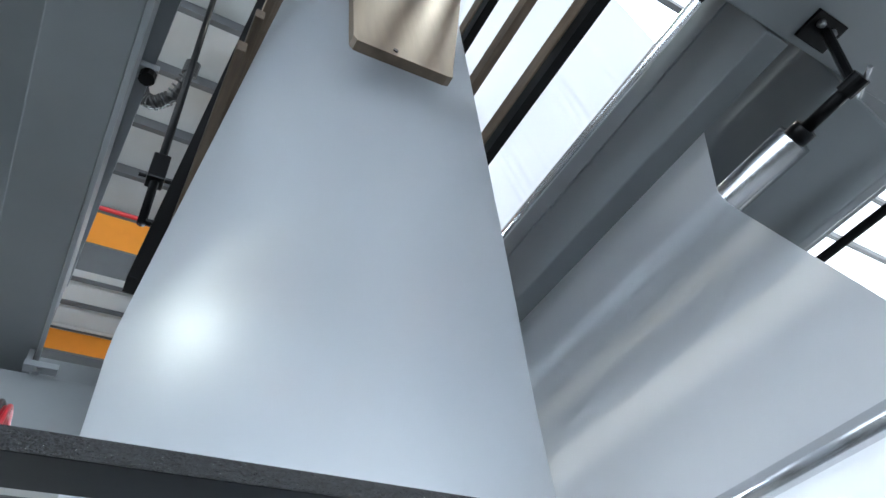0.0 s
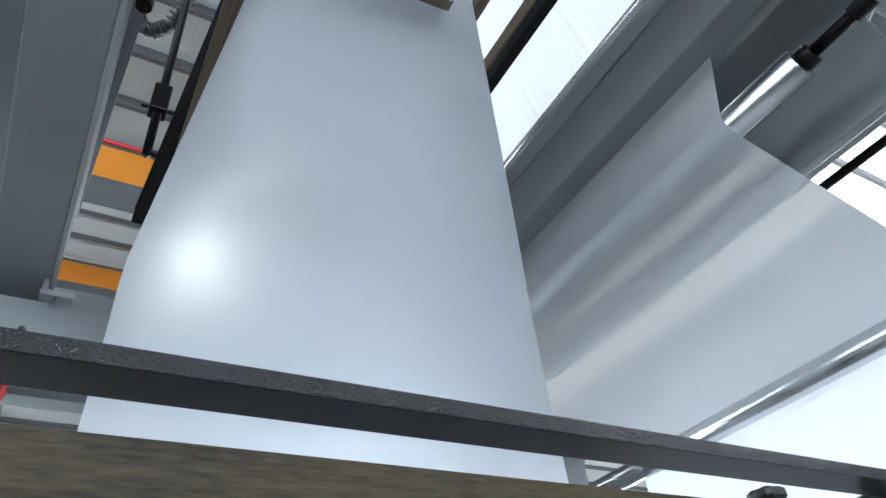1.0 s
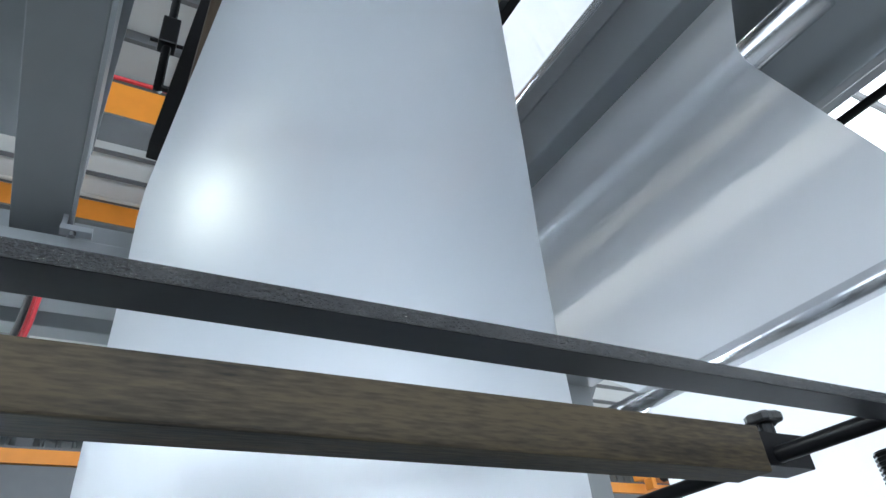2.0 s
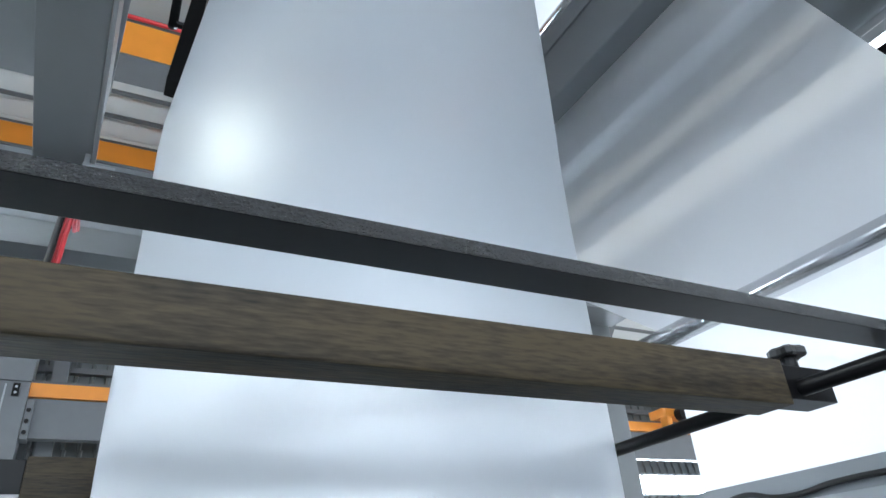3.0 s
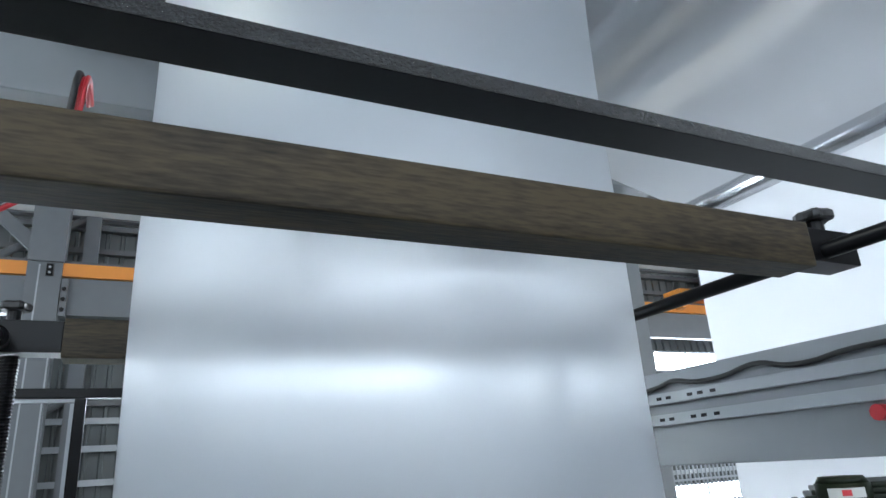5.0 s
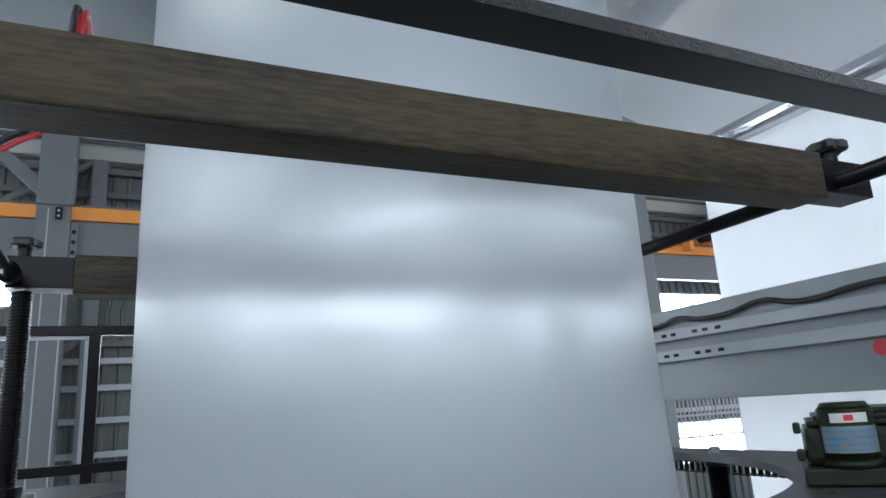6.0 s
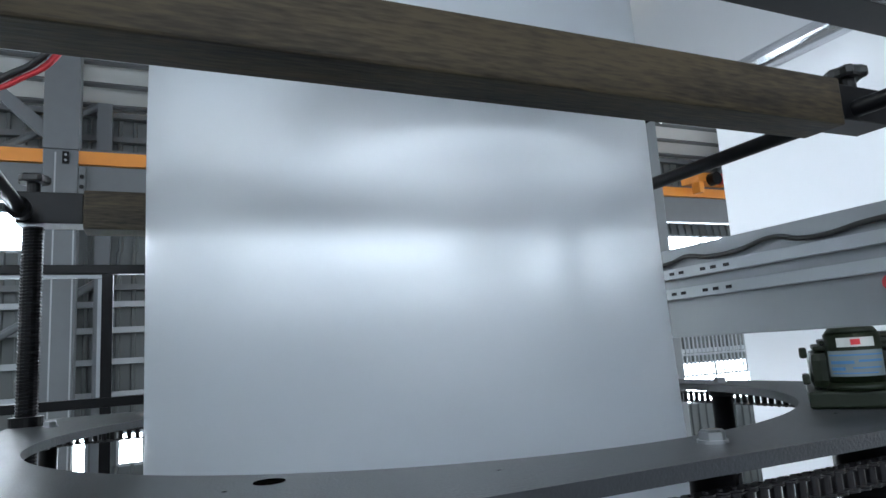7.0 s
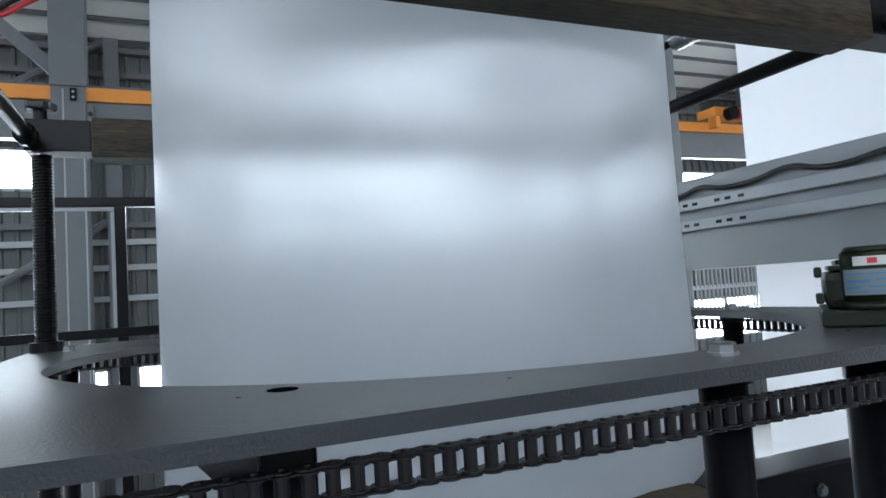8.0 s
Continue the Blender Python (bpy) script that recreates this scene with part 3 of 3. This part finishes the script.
# ---- guide frame round the bubble ----
def star_knob(parent, x, y, z):
    bm = bmesh.new()
    n = 10
    prof = [[bm.verts.new((x + r * math.cos(k * math.pi / n), y + r * math.sin(k * math.pi / n), zz)) for k in range(2 * n) for r in [(0.033 if k % 4 < 2 else 0.027) * s]]
            for s, zz in ((0.9, z), (1.0, z + 0.004), (1.0, z + 0.014), (0.8, z + 0.019))]
    for r, s in zip(prof, prof[1:]):
        for i in range(2 * n):
            bm.faces.new((r[i], r[(i + 1) % (2 * n)], s[(i + 1) % (2 * n)], s[i]))
    bm.faces.new(prof[0][::-1])
    bm.faces.new(prof[-1])
    k = part("knob", bm, M_RUBBER, parent, "black plastic star knob")
    part("stem", rod((x, y, z - 0.024), (x, y, z), 0.014, 14), M_BLACK, k)


def guide_bar(label, x0, x1, y, z0, z1, d, side):
    t = thing("guide_bar", label, "guide bar", "wooden guide bars")
    part("timber", box((x0, y, z0), (x1, y + d, z1), 0.0035), M_WOOD, t)
    e = x1 if side > 0 else x0
    a, b = sorted((e, e + side * 0.127))
    part("clamp_block", box((a, y + 0.006, z0 + 0.012), (b, y + d - 0.006, z1 - 0.006), 0.002), M_BLACK, t, "black steel clamp block")
    kx = e + side * (0.1 if side < 0 else 0.075)
    star_knob(t, kx, y + d / 2, z1 + 0.02)
    return t


guide_bar("worn square timber guide bar across the film bubble", -0.45, 1.205, 0.714, 4.184, 4.261, 0.072, 1)
guide_bar("worn square timber guide bar behind the film bubble", 0.081, 1.5, 1.67, 4.185, 4.272, 0.085, -1)
flat = thing("flat_bar", "flat steel bar in black hammered paint", "steel bar")
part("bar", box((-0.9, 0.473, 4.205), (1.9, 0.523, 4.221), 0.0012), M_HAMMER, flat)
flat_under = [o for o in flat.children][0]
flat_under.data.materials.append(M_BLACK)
for face in flat_under.data.polygons:  # shade under the bar put into the colour: plain black for hammered paint
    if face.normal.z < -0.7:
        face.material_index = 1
for x in (-0.85, 1.85):
    part("end_plate", box((x - 0.04, 0.45, 3.2), (x + 0.04, 0.56, 4.2), 0.003), M_HAMMER, flat)
for x in (1.245, -0.03):
    side_rod = thing("guide_rod", "black steel rod that carries the guide bars", "rod", "guide rods")
    part("bar", rod((x, -0.25, 4.216), (x, 2.3 if x > 0 else 1.74, 4.216), 0.014, 20), M_BLACK, side_rod, "", True)
    part("end_collar", rod((x, 1.6, 4.216), (x, 1.63, 4.216), 0.022, 20), M_BLACK, side_rod, "", True)

# ---- cage plate, screws, posts and chain ----
ZT, HALF, TH = 3.773, 0.714, 0.014


def cage_plate():
    """Square plate with cut corners and a round opening."""
    bm = bmesh.new()
    n, ri = 192, 0.61
    top, bot = [], []
    for z, keep in ((0, top), (-TH, bot)):
        inner, outer = [], []
        for i in range(n):
            k = 2 * math.pi * i / n
            c, s = math.cos(k), math.sin(k)
            m = min(HALF / max(abs(c), abs(s)), (HALF * 2 - 0.05) / (abs(c) + abs(s)))
            inner.append(bm.verts.new((ri * c, ri * s, z)))
            outer.append(bm.verts.new((m * c, m * s, z)))
        keep += [inner, outer]
    for i in range(n):
        j = (i + 1) % n
        bm.faces.new((top[0][i], top[0][j], top[1][j], top[1][i]))
        bm.faces.new((bot[0][i], bot[1][i], bot[1][j], bot[0][j]))
        bm.faces.new((top[1][i], top[1][j], bot[1][j], bot[1][i]))
        bm.faces.new((top[0][i], bot[0][i], bot[0][j], top[0][j]))
    return bm


cage = thing("cage_plate", "dark grey steel cage plate with a round opening for the bubble", "cage plate", at=(CX, CY, ZT))
part("plate", cage_plate(), M_RING, cage)
hole = part("hole", rod((0, 0, 0.0002), (0, 0, 0.0008), 0.0135, 24), M_VOID, cage, "dark drilled hole")
hole.location = (0.308 - CX, 0.677 - CY, 0)
for x, y in ((0.7, 0.567), (0.035, 1.634), (1.3, 1.12), (1.06, 0.66)):
    b = part("bolt", bolt_mesh(0.0125, 0.012), M_STEEL, cage, "zinc hexagon bolt")
    b.location = (x - CX, y - CY, 0)
for x, y in ((0.27, 0.66), (0.48, 0.585), (0.95, 0.62)):
    b = part("pin", rod((0, 0, 0.0002), (0, 0, 0.0008), 0.002, 8), M_BLACK, cage, "tiny dark hole")
    b.location = (x - CX, y - CY, 0)


def lead_screw(x, y, r, z0, z1):
    """Threaded spindle with real turns."""
    t = thing("lead_screw", "black threaded lead screw standing through the cage plate", "lead screw", "lead screws")
    bm = bmesh.new()
    pitch, seg = 0.007, 14
    n = int((z1 - z0) / pitch * seg)
    prev = None
    for i in range(n + 1):
        k = 2 * math.pi * i / seg
        z = z0 + pitch * i / seg
        c, s = math.cos(k), math.sin(k)
        cur = [bm.verts.new((q * c, q * s, z + d)) for q, d in ((r * 0.91, 0), (r, pitch * 0.25), (r, pitch * 0.5), (r * 0.91, pitch * 0.75), (r * 0.91, pitch))]
        if prev:
            for a, b, c2, d2 in zip(prev, prev[1:], cur[1:], cur):
                bm.faces.new((a, b, c2, d2))
        prev = cur
    sp = part("thread", bm, M_BLACK, t)
    part("nut", rod((0, 0, ZT), (0, 0, ZT + 0.02), r * 1.5, 24), M_BLACK, t)
    part("sprocket", rod((0, 0, ZT - 0.05), (0, 0, ZT - 0.03), r * 2.0, 24), M_CHAIN, t)
    t.location = (x, y, 0)
    return t


lead_screw(-0.018, 1.72, 0.022, 2.6, 4.19)
for x, y in ((1.34, 1.72), (1.34, 0.6), (-0.018, 0.62)):
    lead_screw(x, y, 0.022, 2.6, 4.19)


def post(x, y, r, z0, z1, label, square=False):
    t = thing("cage_post", label, "post", "cage posts")
    part("tube", box((x - r, y - r, z0), (x + r, y + r, z1), 0.003) if square else rod((x, y, z0), (x, y, z1), r, 28), M_BLACK, t, "", not square)
    part("collar", rod((x, y, z1 - 0.012), (x, y, z1), r * 1.25, 28), M_BLACK, t, "", True)
    part("foot", box((x - r * 2, y - r * 2, z0), (x + r * 2, y + r * 2, z0 + 0.01)), M_BLACK, t)
    return t


post(0.7, 0.572, 0.022, 2.31, ZT - TH, "black round steel post under the cage plate")
post(0.292, 0.575, 0.019, 2.31, ZT - TH, "black square steel post with a gusset under the cage plate", True)
post(0.99, 0.62, 0.034, 2.31, ZT - TH, "black round steel post under the cage plate beside the motor")
post(1.3, 1.12, 0.02, 2.31, ZT - TH, "black round steel post under the cage plate")
post(0.008, 1.85, 0.019, 2.31, ZT - TH, "black round steel post under the cage plate")
gus = thing("gusset_plate", "small grey triangular stiffener plate under the cage plate", "stiffener")
bm = prism([(0.222, ZT - TH - 0.001), (0.272, ZT - TH - 0.001), (0.272, ZT - TH - 0.06)], 1, 0.57, 0.578)
part("plate", bm, M_RING, gus)


def chain_run(a, b, label):
    """Roller chain with upright pins, link by link."""
    a, b = Vector(a), Vector(b)
    t = thing("roller_chain", label, "chain", "drive chains")
    pitch = 0.0168
    n = int((b - a).length / pitch)
    turn = math.degrees(math.atan2((b - a).y, (b - a).x))
    for wide in (0, 1):
        bm = bmesh.new()
        for s in (-1, 1):
            zz = s * (0.0112 if wide else 0.0088)
            add_rod(bm, (0, 0, zz - 0.0008), (0, 0, zz + 0.0008), 0.0086, 12)
            add_rod(bm, (pitch, 0, zz - 0.0008), (pitch, 0, zz + 0.0008), 0.0086, 12)
            add_box(bm, (0, -0.0062, zz - 0.0008), (pitch, 0.0062, zz + 0.0008))
        if wide:
            for x in (0, pitch):
                add_rod(bm, (x, 0, -0.0136), (x, 0, 0.0136), 0.0024, 8)
        else:
            for x in (0, pitch):
                add_rod(bm, (x, 0, -0.008), (x, 0, 0.008), 0.0052, 12)
        first = part("outer_link" if wide else "inner_link", bm, M_CHAIN, t)
        for i in range(wide, n, 2):
            o = first if i == wide else new(first.name.split(".")[0], first.data)
            o.parent = t
            o.matrix_local = pose(*(a + (b - a).normalized() * pitch * i + Vector((0, 0, 0.0012 * math.sin(i * 0.11)))), 0, 0, turn)
    return t


chain_run((-0.02, 0.535, 3.728), (1.36, 0.535, 3.727), "dark oiled roller chain running along under the cage plate")
chain_run((1.375, 0.56, 3.735), (1.375, 1.75, 3.735), "dark oiled roller chain along the side of the cage plate")
chain_run((-0.06, 1.745, 3.735), (0.5, 1.745, 3.735), "dark oiled roller chain behind the bubble")

# gear motor on the plate
def barrel_patch(cx, cy, r, a0, a1, z0, z1, thick=0.0008):
    """A thin curved label round an upright barrel; angles in degrees from the front."""
    bm = bmesh.new()
    cols = []
    m = max(2, int(abs(a1 - a0) / 8))
    for i in range(m + 1):
        k = radians(a0 + (a1 - a0) * i / m - 90)
        cols.append([bm.verts.new((cx + q * math.cos(k), cy + q * math.sin(k), z)) for q, z in ((r, z0), (r + thick, z0), (r + thick, z1), (r, z1))])
    for p, q in zip(cols, cols[1:]):
        for i in range(4):
            bm.faces.new((p[i], q[i], q[(i + 1) % 4], p[(i + 1) % 4]))
    bm.faces.new(cols[0])
    bm.faces.new(cols[-1][::-1])
    return bm


motor = thing("gear_motor", "dark green gear motor with a printed label on the cage plate", "gear motor", at=(1.09, 0.64, ZT))
motor.scale = (1.08, 1.08, 0.98)
motor.rotation_euler = (0, 0, radians(-52))
part("foot", box((-0.088, -0.075, 0.001), (0.1, 0.085, 0.022), 0.003), M_GREEN, motor)
part("housing", box((-0.083, -0.055, 0.0225), (0.09, 0.075, 0.072), 0.012), M_GREEN, motor)
for k, (i0, z) in enumerate(((0.006, 0.0722), (0.014, 0.0792), (0.024, 0.0862))):
    part("cover_step", box((-0.083 + i0, -0.055 + i0 * 0.3, z), (0.088, 0.07, z + 0.0066), 0.002), M_GREEN, motor)
BAX, BAY, BAR = -0.036, -0.048, 0.029
part("barrel", rod((BAX, BAY, 0.0225), (BAX, BAY, 0.093), BAR, 40), M_GREEN, motor, "round barrel of the motor", True)
part("barrel_rim", rod((BAX, BAY, 0.0932), (BAX, BAY, 0.101), BAR * 0.96, 40, BAR * 0.8), M_GREEN, motor, "", True)
part("barrel_base", rod((BAX, BAY, 0.0222), (BAX, BAY, 0.032), BAR * 1.12, 40, BAR * 1.02), M_GREEN, motor, "", True)
for z in (0.03, 0.064):
    part("lug", box((-0.092, -0.062, z), (-0.0835, -0.04, z + 0.014), 0.003), M_GREEN, motor)
part("top_label", barrel_patch(BAX, BAY, BAR + 0.0003, -34, 42, 0.0765, 0.088), M_LABEL_W, motor, "white label strip with a red mark")
part("red_mark", barrel_patch(BAX, BAY, BAR + 0.0012, -6, 12, 0.079, 0.086), M_RED, motor, "red mark")
lab = part("label_plate", barrel_patch(BAX, BAY, BAR + 0.0003, -62, 66, 0.04, 0.072), M_LABEL, motor, "pale label with blue printed bars")
for a0, a1, z0, z1 in ((-55, 60, 0.0655, 0.0675), (-52, -4, 0.0555, 0.0595), (4, 56, 0.0575, 0.0605), (-52, -22, 0.0475, 0.0515), (-8, 50, 0.0495, 0.0515), (-50, 40, 0.0432, 0.0448)):
    part("print_bar", barrel_patch(BAX, BAY, BAR + 0.0012, a0, a1, z0, z1), M_BLUE, lab, "blue printed bar")

# lower tier seen under the plate
low_bar = thing("guide_bar", "worn timber guide bar of the lower tier under the cage plate", "guide bar", "wooden guide bars")
part("timber", box((-0.3, 0.70, 3.49), (0.84, 0.78, 3.58), 0.0035), M_WOOD, low_bar)
part("end_block", box((0.8405, 0.71, 3.5), (0.875, 0.77, 3.57), 0.003), M_BLACK, low_bar)
low = thing("lower_beam", "black steel beam with bolts below the cage plate", "steel beam")
part("beam", box((0.88, 0.78, 3.4), (2.0, 0.86, 3.562), 0.004), M_BLACK, low)
for x in (0.96, 1.08, 1.2, 1.32):
    b = part("bolt", bolt_mesh(0.008, 0.008), M_STEEL, low)
    b.matrix_local = pose(x, 0.779, 3.528, 90)

# ---- railing behind the bubble ----
rail = thing("railing", "black steel guard railing with pale mesh frames", "railing")
for z in (4.218, 3.757):
    part("top_rail" if z > 4 else "lower_rail", box((-1.2, 2.65, z), (1.6, 2.69, z + 0.033), 0.003), M_BLACK, rail)
for x in (-0.9, -0.42, 0.079, 0.58, 1.08):
    part("post", box((x - 0.018, 2.652, 0.0), (x + 0.018, 2.688, 4.217), 0.003), M_BLACK, rail)
    part("frame_strip", box((x - 0.03, 2.655, 3.792), (x - 0.0185, 2.685, 4.2)), M_GREY_L, rail, "pale panel edge strip")
part("panel_edge", box((-0.6, 2.66, 4.205), (0.06, 2.68, 4.2165)), M_GREY_L, rail, "pale panel edge strip")

# mesh fence panel and pallet stuff on the far side of the film web
fence = thing("mesh_fence", "pale welded mesh fence panel", "fence")
for z in (3.6, 3.745, 3.885):
    part("rail", box((3.3, 3.59, z - 0.007), (4.6, 3.61, z + 0.007)), M_GREY_L, fence)
for i in range(34):
    part("wire", rod((3.32 + i * 0.038, 3.6, 3.6), (3.32 + i * 0.038, 3.6, 3.885), 0.006, 6), M_GREY_L, fence)
for x in (3.3, 4.6):
    part("post", box((x - 0.02, 3.58, 0), (x + 0.02, 3.62, 3.9)), M_GREY_L, fence)


# ---- lamps of the hall ----
def high_bay(x, y, power, size=0.8, tint=(0.9, 1.0, 0.96)):
    t = thing("high_bay_lamp", "round high bay factory lamp under the roof", "ceiling lamp", "hall lamps")
    part("housing", rod((x, y, 11.55), (x, y, 11.9), 0.42, 28, 0.14), M_GREY_L, t, "", True)
    part("hanger", rod((x, y, 11.9), (x, y, ZR), 0.02, 8), M_DARKSTEEL, t)
    lamp = new("high_bay_light", bpy.data.lights.new("high_bay_light", "AREA"))
    lamp.data.shape, lamp.data.size, lamp.data.energy, lamp.data.color = "DISK", size, power, tint
    lamp.matrix_world = look((x, y, 11.54), (x, y, 0))


high_bay(-9.1, 0.55, 520, 0.6)
high_bay(2.4, -0.6, 110, 0.4, (1.0, 0.98, 0.86))


def motions():
    """Nothing but the camera moves in the clip."""


motions()
